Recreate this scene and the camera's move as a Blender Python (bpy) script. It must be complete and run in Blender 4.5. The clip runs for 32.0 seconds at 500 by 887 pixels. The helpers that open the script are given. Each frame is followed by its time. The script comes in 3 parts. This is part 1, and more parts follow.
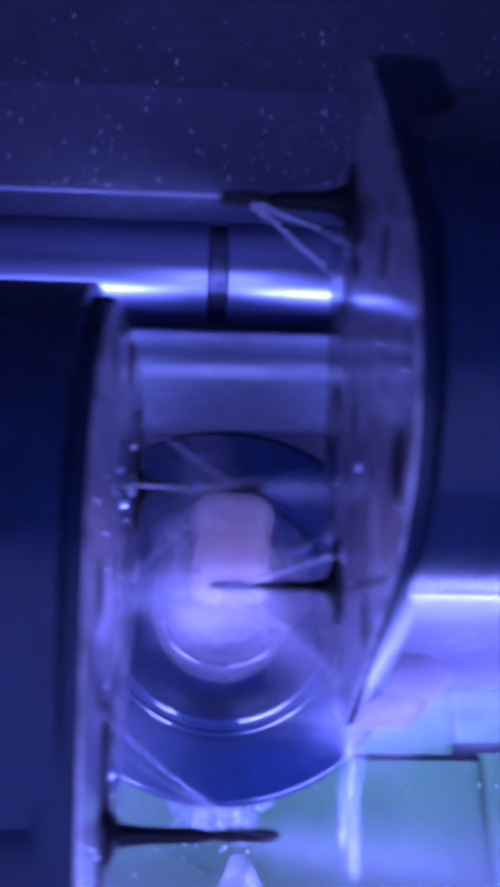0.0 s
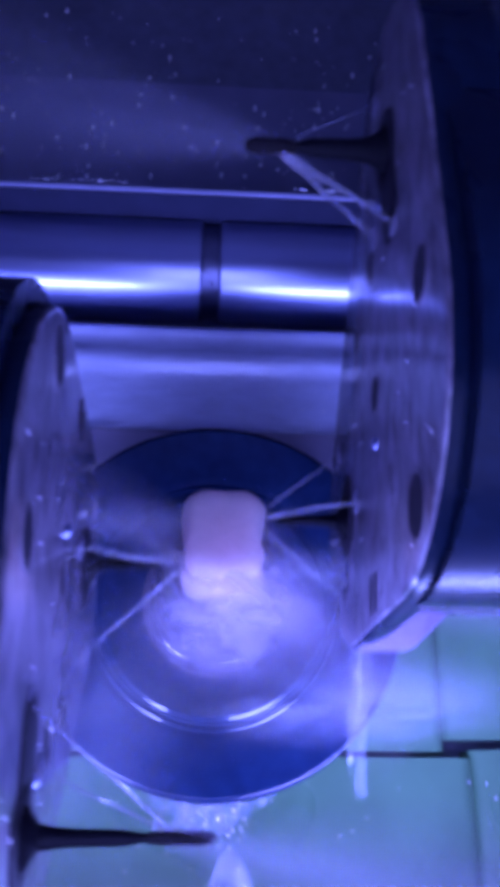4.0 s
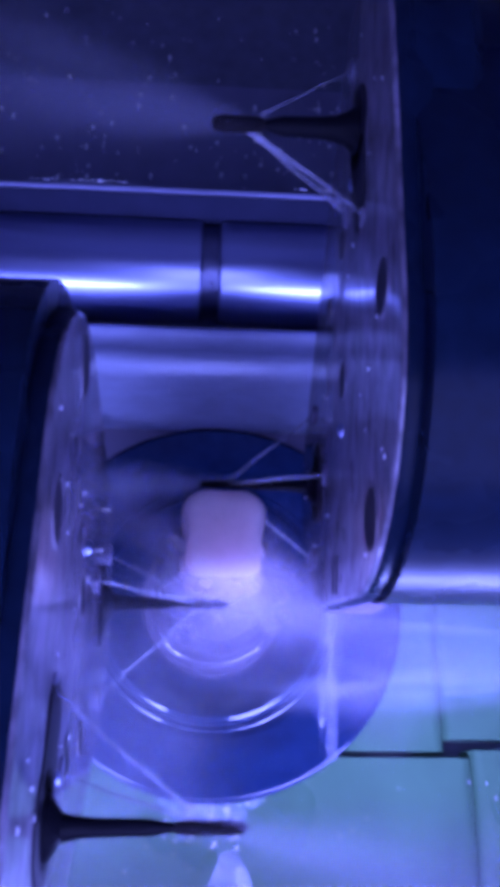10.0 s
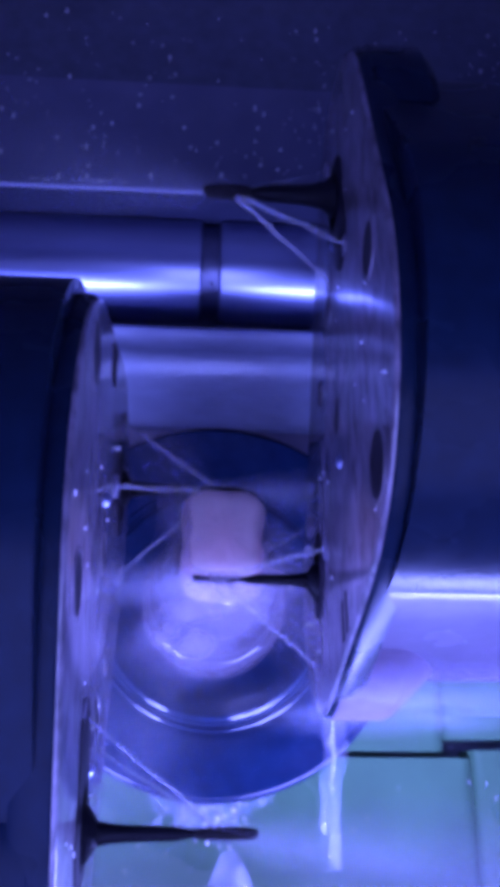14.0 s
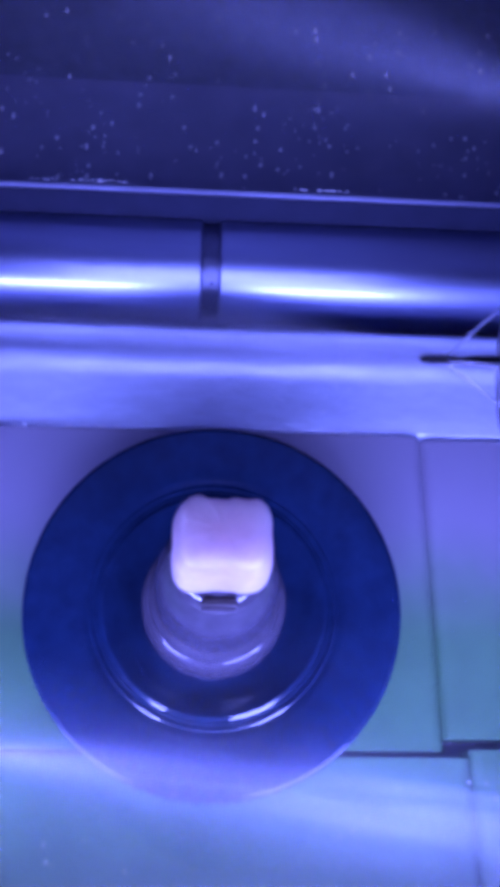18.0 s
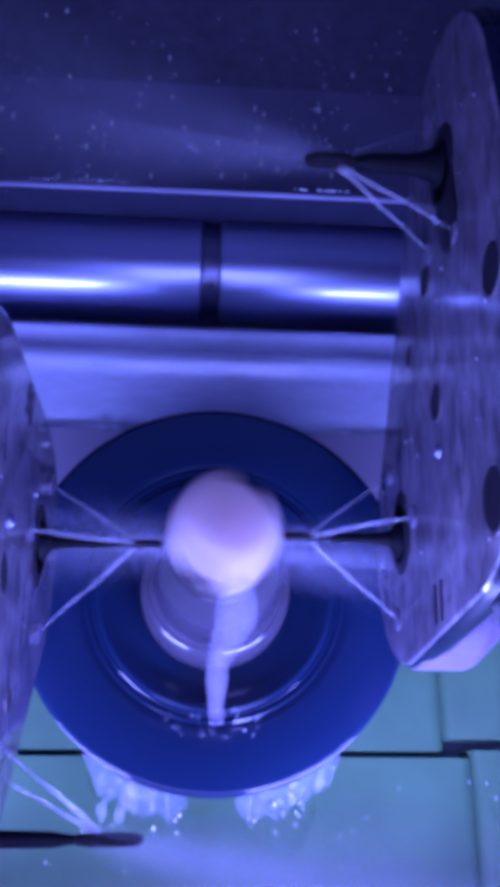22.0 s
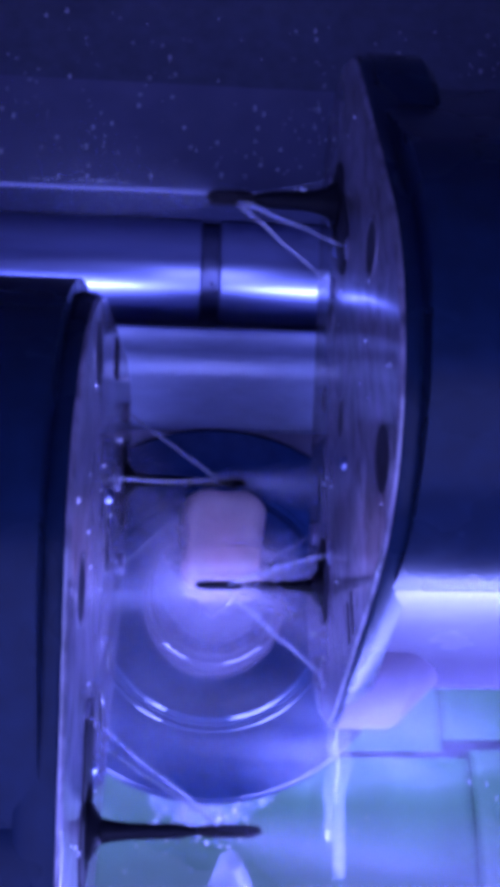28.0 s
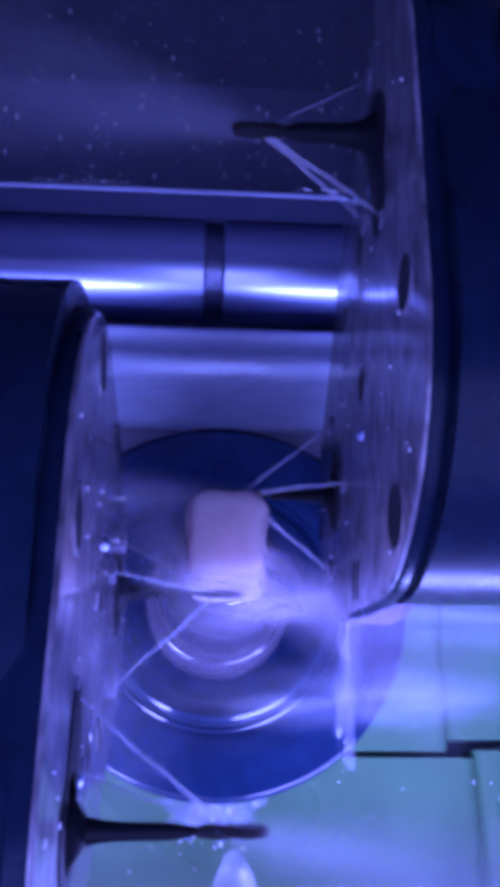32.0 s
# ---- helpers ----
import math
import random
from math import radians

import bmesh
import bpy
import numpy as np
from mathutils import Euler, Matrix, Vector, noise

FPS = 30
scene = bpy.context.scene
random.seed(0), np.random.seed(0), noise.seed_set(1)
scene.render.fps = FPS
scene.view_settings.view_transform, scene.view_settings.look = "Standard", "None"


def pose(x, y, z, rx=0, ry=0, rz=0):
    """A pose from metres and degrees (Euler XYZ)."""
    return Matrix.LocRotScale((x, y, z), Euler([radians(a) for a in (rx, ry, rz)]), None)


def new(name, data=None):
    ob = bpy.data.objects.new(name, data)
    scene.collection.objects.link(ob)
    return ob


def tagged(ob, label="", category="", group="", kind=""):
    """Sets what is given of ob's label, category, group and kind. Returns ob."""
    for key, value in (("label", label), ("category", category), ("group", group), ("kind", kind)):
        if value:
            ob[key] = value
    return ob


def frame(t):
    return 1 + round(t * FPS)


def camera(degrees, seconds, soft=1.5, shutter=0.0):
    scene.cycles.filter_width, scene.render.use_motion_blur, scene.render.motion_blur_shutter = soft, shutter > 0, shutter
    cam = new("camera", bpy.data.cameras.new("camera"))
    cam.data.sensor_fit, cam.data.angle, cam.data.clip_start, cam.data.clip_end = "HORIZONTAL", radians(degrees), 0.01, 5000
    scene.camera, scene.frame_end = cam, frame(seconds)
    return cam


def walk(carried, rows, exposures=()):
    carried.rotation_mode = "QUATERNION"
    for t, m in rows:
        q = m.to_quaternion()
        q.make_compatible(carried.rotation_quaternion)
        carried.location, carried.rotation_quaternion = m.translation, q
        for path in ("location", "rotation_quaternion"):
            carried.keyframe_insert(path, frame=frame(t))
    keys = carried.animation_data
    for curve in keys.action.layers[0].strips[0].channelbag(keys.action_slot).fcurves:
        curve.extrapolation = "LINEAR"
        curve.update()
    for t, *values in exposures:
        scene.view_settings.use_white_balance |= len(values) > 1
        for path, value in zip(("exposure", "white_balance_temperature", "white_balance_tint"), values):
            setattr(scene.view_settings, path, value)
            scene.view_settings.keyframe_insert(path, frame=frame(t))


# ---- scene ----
MM = 0.001
# The machine's work axis rises towards the window: machine frame -> world.
TILT = Matrix.Rotation(radians(-33), 4, "X")


def mpose(x, y, z, rx=0, ry=0, rz=0):
    """A pose given in millimetres in the machine's frame."""
    return TILT @ pose(x * MM, y * MM, z * MM, rx, ry, rz)


# ---- camera ----
cam = camera(30.0, 32.0, soft=8.0, shutter=0.8)
walk(cam, [(t, mpose(-3.32, -83.37, -25.68, 113 + p, 0, -4 + w)) for t, w, p in (
    (0, 0.55, 0.17), (0.5, 0.97, 0), (1, 0.59, 0), (1.5, 0.21, 0), (2, 0.2, -0.24), (2.5, 0.15, 0), (3, 0.1, 0.12), (3.6, 0, 0),
    (14, 0, 0), (31.5, 0, 0), (32, 0.25, 0))])

# ---- light: two blue-violet LED strips low in the chamber, plus an added front fill ----
# Added blue front fill: world light from behind the camera, no such source known.
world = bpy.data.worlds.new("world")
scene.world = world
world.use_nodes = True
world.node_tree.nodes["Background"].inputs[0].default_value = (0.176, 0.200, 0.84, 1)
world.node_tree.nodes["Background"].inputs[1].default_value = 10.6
scene.cycles.transparent_max_bounces = 48
for lx, wide in ((-35, 36), (25, 36)):
    lamp = bpy.data.lights.new("led_strip_light", "AREA")
    lamp.shape, lamp.size, lamp.size_y = "RECTANGLE", wide * MM, 6 * MM
    lamp.color, lamp.energy = (0.170, 0.200, 0.94), 0.0033 * wide
    new("led_strip_light", lamp).matrix_world = mpose(lx, 8, -35, 180 + 12, 0, 0)


# ---- materials ----
def mat(name, color, rough=0.5, metal=0.0, grain=900, vary=0.25, bump=0.15, streak=(1, 1, 1), spec=0.5, coat=0.0, rvar=0.15):
    m = bpy.data.materials.new(name)
    m.use_nodes = True
    nt = m.node_tree
    b = nt.nodes["Principled BSDF"]
    b.inputs["Metallic"].default_value = metal
    b.inputs["Specular IOR Level"].default_value = spec
    b.inputs["Coat Weight"].default_value = coat
    b.inputs["Coat Roughness"].default_value = 0.08
    tc = nt.nodes.new("ShaderNodeTexCoord")
    mp = nt.nodes.new("ShaderNodeMapping")
    mp.inputs["Scale"].default_value = streak
    nt.links.new(tc.outputs["Object"], mp.inputs[0])
    fine = nt.nodes.new("ShaderNodeTexNoise")
    fine.inputs["Scale"].default_value, fine.inputs["Detail"].default_value = grain, 6
    wide = nt.nodes.new("ShaderNodeTexNoise")
    wide.inputs["Scale"].default_value, wide.inputs["Detail"].default_value = grain * 0.14, 3
    for n in (fine, wide):
        nt.links.new(mp.outputs[0], n.inputs["Vector"])
    add = nt.nodes.new("ShaderNodeMath")
    add.operation = "ADD"
    nt.links.new(fine.outputs["Fac"], add.inputs[0])
    nt.links.new(wide.outputs["Fac"], add.inputs[1])
    ramp = nt.nodes.new("ShaderNodeMapRange")
    ramp.inputs["From Min"].default_value, ramp.inputs["From Max"].default_value = 0.6, 1.4
    ramp.inputs["To Min"].default_value, ramp.inputs["To Max"].default_value = 1 - vary, 1 + vary
    nt.links.new(add.outputs[0], ramp.inputs[0])
    mul = nt.nodes.new("ShaderNodeVectorMath")
    mul.operation = "SCALE"
    mul.inputs[0].default_value = color
    nt.links.new(ramp.outputs[0], mul.inputs["Scale"])
    nt.links.new(mul.outputs[0], b.inputs["Base Color"])
    rr = nt.nodes.new("ShaderNodeMapRange")
    rr.inputs["From Min"].default_value, rr.inputs["From Max"].default_value = 0.3, 0.7
    rr.inputs["To Min"].default_value, rr.inputs["To Max"].default_value = max(0.02, rough - rvar), rough + rvar
    nt.links.new(wide.outputs["Fac"], rr.inputs[0])
    nt.links.new(rr.outputs[0], b.inputs["Roughness"])
    bp = nt.nodes.new("ShaderNodeBump")
    bp.inputs["Strength"].default_value, bp.inputs["Distance"].default_value = bump, 0.0003
    nt.links.new(fine.outputs["Fac"], bp.inputs["Height"])
    nt.links.new(bp.outputs[0], b.inputs["Normal"])
    return m


def mist(name, density, length, r0, spread, scale=(90, 420, 420), color=(0.86, 0.86, 1.0)):
    """Airborne water round the local -x axis: thins out along its length and away from its axis, streaked by noise."""
    m = bpy.data.materials.new(name)
    m.use_nodes = True
    nt = m.node_tree
    nt.nodes.clear()

    def node(kind, op="", *ins):
        n = nt.nodes.new(kind)
        if op:
            n.operation = op
        for k, v in enumerate(ins):
            if isinstance(v, (int, float, tuple)):
                n.inputs[k].default_value = v
            elif v is not None:
                nt.links.new(v, n.inputs[k])
        return n
    math_node = "ShaderNodeMath"
    tc = node("ShaderNodeTexCoord")
    sx = node("ShaderNodeSeparateXYZ", "", tc.outputs["Object"])
    mp = node("ShaderNodeMapping", "", tc.outputs["Object"])
    mp.inputs["Scale"].default_value = scale
    n = node("ShaderNodeTexNoise", "", mp.outputs[0])
    n.inputs["Scale"].default_value, n.inputs["Detail"].default_value = 1.0, 5
    nr = node("ShaderNodeMapRange", "", n.outputs["Fac"], 0.30, 0.70, 0.25, 1.0)
    along = node(math_node, "MULTIPLY", sx.outputs[0], -1.0)
    if spread is None:
        dist = node("ShaderNodeVectorMath", "LENGTH", tc.outputs["Object"]).outputs["Value"]
        edge = node("ShaderNodeMapRange", "", dist, 0.0, r0, 1.0, 0.0)
        edge.interpolation_type = "SMOOTHERSTEP"
        fade = edge
    else:
        y2 = node(math_node, "MULTIPLY", sx.outputs[1], sx.outputs[1])
        z2 = node(math_node, "MULTIPLY", sx.outputs[2], sx.outputs[2])
        rho = node(math_node, "SQRT", node(math_node, "ADD", y2.outputs[0], z2.outputs[0]).outputs[0])
        wide = node(math_node, "MULTIPLY_ADD", along.outputs[0], spread, r0)
        edge = node("ShaderNodeMapRange", "", node(math_node, "DIVIDE", rho.outputs[0], wide.outputs[0]).outputs[0], 0.0, 1.0, 1.0, 0.0)
        edge.interpolation_type = "SMOOTHSTEP"
        fade = node("ShaderNodeMapRange", "", along.outputs[0], 0.0, length, 1.0, 0.0)
    a = node(math_node, "MULTIPLY", nr.outputs[0], edge.outputs[0])
    b = node(math_node, "MULTIPLY", a.outputs[0], fade.outputs[0])
    c = node(math_node, "MULTIPLY", b.outputs[0], density)
    d = node("ShaderNodeBsdfDiffuse", "", (*color, 1))
    tl = node("ShaderNodeBsdfTranslucent", "", (*color, 1))
    sc = node("ShaderNodeMixShader", "", 0.5, d.outputs[0], tl.outputs[0])
    mix = node("ShaderNodeMixShader", "", c.outputs[0], node("ShaderNodeBsdfTransparent").outputs[0], sc.outputs[0])
    node("ShaderNodeOutputMaterial", "", mix.outputs[0])
    return m


def water(name, tint=(0.9, 0.92, 1.0), rough=0.05, cloudy=0.35, ripple=0.5, solid=1.0, fine=700):
    m = bpy.data.materials.new(name)
    m.use_nodes = True
    nt = m.node_tree
    b = nt.nodes["Principled BSDF"]
    b.inputs["Base Color"].default_value = (*tint, 1)
    b.inputs["Roughness"].default_value = rough
    b.inputs["IOR"].default_value = 1.33
    b.inputs["Coat Weight"].default_value = 1.0
    b.inputs["Alpha"].default_value = solid
    b.inputs["Transmission Weight"].default_value = 1 - cloudy
    tc = nt.nodes.new("ShaderNodeTexCoord")
    n = nt.nodes.new("ShaderNodeTexNoise")
    n.inputs["Scale"].default_value, n.inputs["Detail"].default_value = fine, 3
    nt.links.new(tc.outputs["Object"], n.inputs["Vector"])
    bp = nt.nodes.new("ShaderNodeBump")
    bp.inputs["Strength"].default_value, bp.inputs["Distance"].default_value = ripple, 0.0012
    nt.links.new(n.outputs["Fac"], bp.inputs["Height"])
    nt.links.new(bp.outputs[0], b.inputs["Normal"])
    return m


# Lamp glow on the lower collar, put into a pale violet base colour.
M_LIT_COLLAR = mat("lit_collar_violet", (0.140, 0.110, 0.160), 0.55, 0.0, 700, 0.2, 0.03, spec=0.05)
M_HOUSING = mat("black_anodised_metal", (0.0045, 0.0098, 0.023), 0.27, 0.0, 700, 0.35, 0.03, spec=0.07, rvar=0.05)
# Drum underside as lit from below, put into a lighter violet colour.
M_LIT_UNDERSIDE = mat("lit_drum_underside", (0.070, 0.055, 0.085), 0.24, 0.0, 700, 0.15, 0.03, spec=0.14, rvar=0.05)
# Notch is a solid box; its depth is only this dark brown colour.
M_NOTCH = mat("notch_brown", (0.036, 0.026, 0.030), 0.4, 0.0, 700, 0.3, 0.1)
# Shade of holes put into colour; the parts themselves stand slightly proud.
M_RECESS_DARK = mat("painted_recess_dark", (0.020, 0.018, 0.027), 0.6, 0.0, 700, 0.3, 0.1, spec=0.1)
M_FACE = mat("wet_grey_polymer", (0.166, 0.142, 0.178), 0.45, 0.0, 700, 0.4, 0.4, (1, 1, 0.9), coat=0.9, spec=0.35)
M_FACE.node_tree.nodes["Principled BSDF"].inputs["Coat Roughness"].default_value = 0.09
M_FACE.node_tree.nodes["Principled BSDF"].inputs["Coat IOR"].default_value = 1.6


def wet_runs(m, strength):
    """Adds uneven runs of water, flecks and scratches to a face plate."""
    nt = m.node_tree
    b = nt.nodes["Principled BSDF"]
    tc = nt.nodes.new("ShaderNodeTexCoord")
    mp = nt.nodes.new("ShaderNodeMapping")
    mp.inputs["Scale"].default_value = (420, 420, 230)
    nt.links.new(tc.outputs["Object"], mp.inputs[0])
    n = nt.nodes.new("ShaderNodeTexNoise")
    n.inputs["Scale"].default_value, n.inputs["Detail"].default_value, n.inputs["Distortion"].default_value = 1.0, 5, 0.7
    nt.links.new(mp.outputs[0], n.inputs["Vector"])
    old = b.inputs["Normal"].links[0].from_node
    bp = nt.nodes.new("ShaderNodeBump")
    bp.inputs["Strength"].default_value, bp.inputs["Distance"].default_value = strength, 0.001
    nt.links.new(n.outputs["Fac"], bp.inputs["Height"])
    nt.links.new(old.outputs[0], bp.inputs["Normal"])
    nt.links.new(bp.outputs[0], b.inputs["Normal"])
    sc = b.inputs["Base Color"].links[0].from_node
    mr = nt.nodes.new("ShaderNodeMapRange")
    mr.inputs["From Min"].default_value, mr.inputs["From Max"].default_value = 0.35, 0.65
    mr.inputs["To Min"].default_value, mr.inputs["To Max"].default_value = 0.55, 1.3
    nt.links.new(n.outputs["Fac"], mr.inputs[0])
    v = nt.nodes.new("ShaderNodeVectorMath")
    v.operation = "SCALE"
    nt.links.new(sc.outputs[0], v.inputs[0])
    nt.links.new(mr.outputs[0], v.inputs["Scale"])
    mf = nt.nodes.new("ShaderNodeMapping")
    mf.inputs["Scale"].default_value = (560, 560, 330)
    nt.links.new(tc.outputs["Object"], mf.inputs[0])
    nf = nt.nodes.new("ShaderNodeTexNoise")
    nf.inputs["Scale"].default_value, nf.inputs["Detail"].default_value = 1.0, 2
    nt.links.new(mf.outputs[0], nf.inputs["Vector"])
    fr = nt.nodes.new("ShaderNodeMapRange")
    fr.inputs["From Min"].default_value, fr.inputs["From Max"].default_value = 0.56, 0.66
    fr.inputs["To Min"].default_value, fr.inputs["To Max"].default_value = 1.0, 0.5
    nt.links.new(nf.outputs["Fac"], fr.inputs[0])
    v2 = nt.nodes.new("ShaderNodeVectorMath")
    v2.operation = "SCALE"
    nt.links.new(v.outputs[0], v2.inputs[0])
    nt.links.new(fr.outputs[0], v2.inputs["Scale"])
    nt.links.new(v2.outputs[0], b.inputs["Base Color"])


wet_runs(M_FACE, 0.35)
M_RIM = mat("dark_polymer_edge", (0.12, 0.11, 0.17), 0.4, 0.0, 500, 0.3, 0.3)
M_STEEL = mat("tool_steel", (0.005, 0.005, 0.008), 0.5, 0.0, 2500, 0.3, 0.2, spec=0.08)
M_GRIT = mat("diamond_grit", (0.014, 0.012, 0.016), 0.6, 0.0, 6000, 0.6, 0.9, spec=0.15)
M_CHROME = mat("polished_steel", (0.36, 0.40, 0.58), 0.38, 1.0, 500, 0.12, 0.05, (0.1, 1, 1), rvar=0.05, coat=1.0)
M_CHROME.node_tree.nodes["Principled BSDF"].inputs["Coat Roughness"].default_value = 0.10
M_GROOVE = mat("dark_groove", (0.16, 0.17, 0.24), 0.34, 1.0, 900, 0.2, 0.1)
M_DISC = mat("dark_blue_anodised_metal", (0.0080, 0.020, 0.055), 0.12, 0.0, 500, 0.35, 0.05, rvar=0.04, spec=0.24)
M_HUB = mat("wet_steel_hub", (0.085, 0.074, 0.095), 0.14, 0.2, 700, 0.3, 0.10, rvar=0.06)
M_CERAMIC = mat("lilac_ceramic", (0.50, 0.375, 0.345), 0.42, 0.0, 900, 0.10, 0.2, coat=0.3)
M_CERAMIC.node_tree.nodes["Principled BSDF"].inputs["Subsurface Weight"].default_value = 1.0
M_CERAMIC.node_tree.nodes["Principled BSDF"].inputs["Subsurface Radius"].default_value = (0.013, 0.011, 0.012)
M_CERAMIC.node_tree.nodes["Principled BSDF"].inputs["Subsurface Scale"].default_value = 1.0
M_TEAL = mat("teal_coated_panel", (0.098, 0.222, 0.104), 0.36, 0.0, 160, 0.22, 0.12, coat=0.3)


def violet_sheen(m, color, z0, z1):
    """Paints a pale violet light sheen over the upper part of a panel, with an uneven lower border."""
    nt = m.node_tree
    b = nt.nodes["Principled BSDF"]
    old = b.inputs["Base Color"].links[0].from_node
    tc = nt.nodes.new("ShaderNodeTexCoord")
    sx = nt.nodes.new("ShaderNodeSeparateXYZ")
    nt.links.new(tc.outputs["Object"], sx.inputs[0])
    mr = nt.nodes.new("ShaderNodeMapRange")
    mr.interpolation_type = "SMOOTHSTEP"
    n = nt.nodes.new("ShaderNodeTexNoise")
    n.inputs["Scale"].default_value, n.inputs["Detail"].default_value = 55, 4
    nt.links.new(tc.outputs["Object"], n.inputs["Vector"])
    mad = nt.nodes.new("ShaderNodeMath")
    mad.operation = "MULTIPLY_ADD"
    mad.inputs[1].default_value = 0.014
    nt.links.new(n.outputs["Fac"], mad.inputs[0])
    nt.links.new(sx.outputs[2], mad.inputs[2])
    nt.links.new(mad.outputs[0], mr.inputs[0])
    mr.inputs["From Min"].default_value, mr.inputs["From Max"].default_value = z0, z1
    mr.inputs["To Max"].default_value = 0.85
    mix = nt.nodes.new("ShaderNodeMix")
    mix.data_type = "RGBA"
    nt.links.new(mr.outputs[0], mix.inputs["Factor"])
    nt.links.new(old.outputs[0], mix.inputs["A"])
    mix.inputs["B"].default_value = (*color, 1)
    nt.links.new(mix.outputs["Result"], b.inputs["Base Color"])


# Upper panels look violet from reflected light; that sheen is put into the colour.
violet_sheen(M_TEAL, (0.37, 0.31, 0.40), 0.004, 0.024)
M_WALL = mat("blue_grey_steel_sheet", (0.36, 0.37, 0.50), 0.36, 0.3, 220, 0.3, 0.12, (0.25, 1, 1))
M_DARKWALL = mat("dark_speckled_wall", (0.150, 0.163, 0.205), 0.55, 0.1, 420, 0.25, 0.2, spec=0.35)
# Dim blue shade under the ledge, put into a colour of its own.
M_LEDGE_SHADE = mat("ledge_shade_blue", (0.022, 0.025, 0.048), 0.5, 0.0, 220, 0.25, 0.08, spec=0.1)
M_BAND = mat("wet_steel_band", (0.68, 0.74, 0.88), 0.38, 0.3, 800, 0.14, 0.35, (0.35, 1, 1), coat=0.3, rvar=0.04)
M_MIDWALL = mat("smooth_dark_sheet", (0.205, 0.212, 0.290), 0.5, 0.1, 150, 0.2, 0.05)
M_WATER = water("clear_water", cloudy=0.2, ripple=0.6, rough=0.04, solid=0.45, fine=900)
M_TRICKLE = water("milky_trickle", (0.62, 0.58, 0.70), 0.3, 0.8, 0.4, 0.17)
M_TRICKLE.node_tree.nodes["Principled BSDF"].inputs["Coat Weight"].default_value = 0.3
M_JET = water("water_jet", (0.92, 0.92, 1.0), 0.1, 0.35, 0.2, 0.42)
# Nearly opaque white: the sparkle of small drops is put into the colour.
M_DROP = water("sparkle_white_drops", (0.95, 0.95, 1.0), 0.04, 0.9, 0.0)
# White metal instead of water, to give beads their bright glints.
M_GLINT = water("metal_glint_beads", (0.95, 0.96, 1.0), 0.05, 1.0, 0.0)
g_in = M_GLINT.node_tree.nodes["Principled BSDF"].inputs
g_in["Metallic"].default_value, g_in["Roughness"].default_value = 1.0, 0.3
M_DRIP = water("milky_drip", (0.56, 0.56, 0.68), 0.35, 0.9, 0.3, 0.06)
M_DRIP.node_tree.nodes["Principled BSDF"].inputs["Coat Weight"].default_value = 0.0
M_SKIRT = water("thin_water_sheet", (0.70, 0.70, 0.92), 0.12, 0.5, 0.8, 0.15, 500)
M_PLUME = mist("fine_spray", 0.25, 0.060, 0.0013, 0.22, (45, 520, 520))
M_FAN = mist("fan_spray", 0.15, 0.045, 0.0014, 0.36, (50, 330, 330))
M_SPLASH = mist("flung_spray", 0.65, 0.022, 0.0020, 0.26, (130, 330, 330), (0.66, 0.58, 0.68))
M_CLOUD = mist("grinding_spray", 0.6, 0.03, 0.0115, None, (300, 300, 300), (0.70, 0.62, 0.73))
M_HAZE = mist("drifting_spray", 0.25, 0.03, 0.026, None, (160, 160, 160))


# ---- mesh helpers ----
def part(name, bm, material, parent=None, label="", smooth=True, m=None):
    me = bpy.data.meshes.new(name)
    bmesh.ops.recalc_face_normals(bm, faces=bm.faces[:])
    for f in bm.faces:
        f.smooth = smooth
    bm.to_mesh(me)
    bm.free()
    me.materials.append(material)
    ob = new(name, me)
    if parent:
        ob.parent = parent
    if m is not None:
        ob.matrix_basis = m
    if label:
        ob["label"] = label
    if smooth:
        me.set_sharp_from_angle(angle=radians(40))
    return ob


def thing(name, label, category, group="", kind="", m=None):
    e = new(name)
    e.empty_display_size = 0.005
    if m is not None:
        e.matrix_basis = m
    return tagged(e, label, category, group, kind)


def lathe(bm, profile, axis="X", seg=48, at=(0, 0, 0), wobble=0.0):
    """Turns (distance along the axis, radius) pairs, in mm, about the axis."""
    rings = []
    for h, r in profile:
        ring = []
        for i in range(seg):
            a = 2 * math.pi * i / seg
            rr = r * (1 + wobble * noise.noise(Vector((math.cos(a) * 2, math.sin(a) * 2, h * 0.4))))
            c, s = rr * math.cos(a), rr * math.sin(a)
            p = (h, c, s) if axis == "X" else (c, h, s) if axis == "Y" else (c, s, h)
            ring.append(bm.verts.new([(p[k] + at[k]) * MM for k in range(3)]))
        rings.append(ring)
    for a, b in zip(rings, rings[1:]):
        for i in range(seg):
            j = (i + 1) % seg
            bm.faces.new((a[i], a[j], b[j], b[i]))
    for ring in (rings[0], rings[-1]):
        bm.faces.new(ring)
    return bm


def box(bm, x0, x1, y0, y1, z0, z1, bevel=0.0):
    r = bmesh.ops.create_cube(bm, size=1)
    bmesh.ops.transform(bm, verts=r["verts"], matrix=Matrix.Translation(((x0 + x1) / 2 * MM, (y0 + y1) / 2 * MM, (z0 + z1) / 2 * MM))
                        @ Matrix.Diagonal(((x1 - x0) * MM, (y1 - y0) * MM, (z1 - z0) * MM, 1)))
    if bevel:
        edges = list({e for v in r["verts"] for e in v.link_edges})
        bmesh.ops.bevel(bm, geom=edges, offset=bevel * MM, segments=3, affect="EDGES", profile=0.5)
    return bm


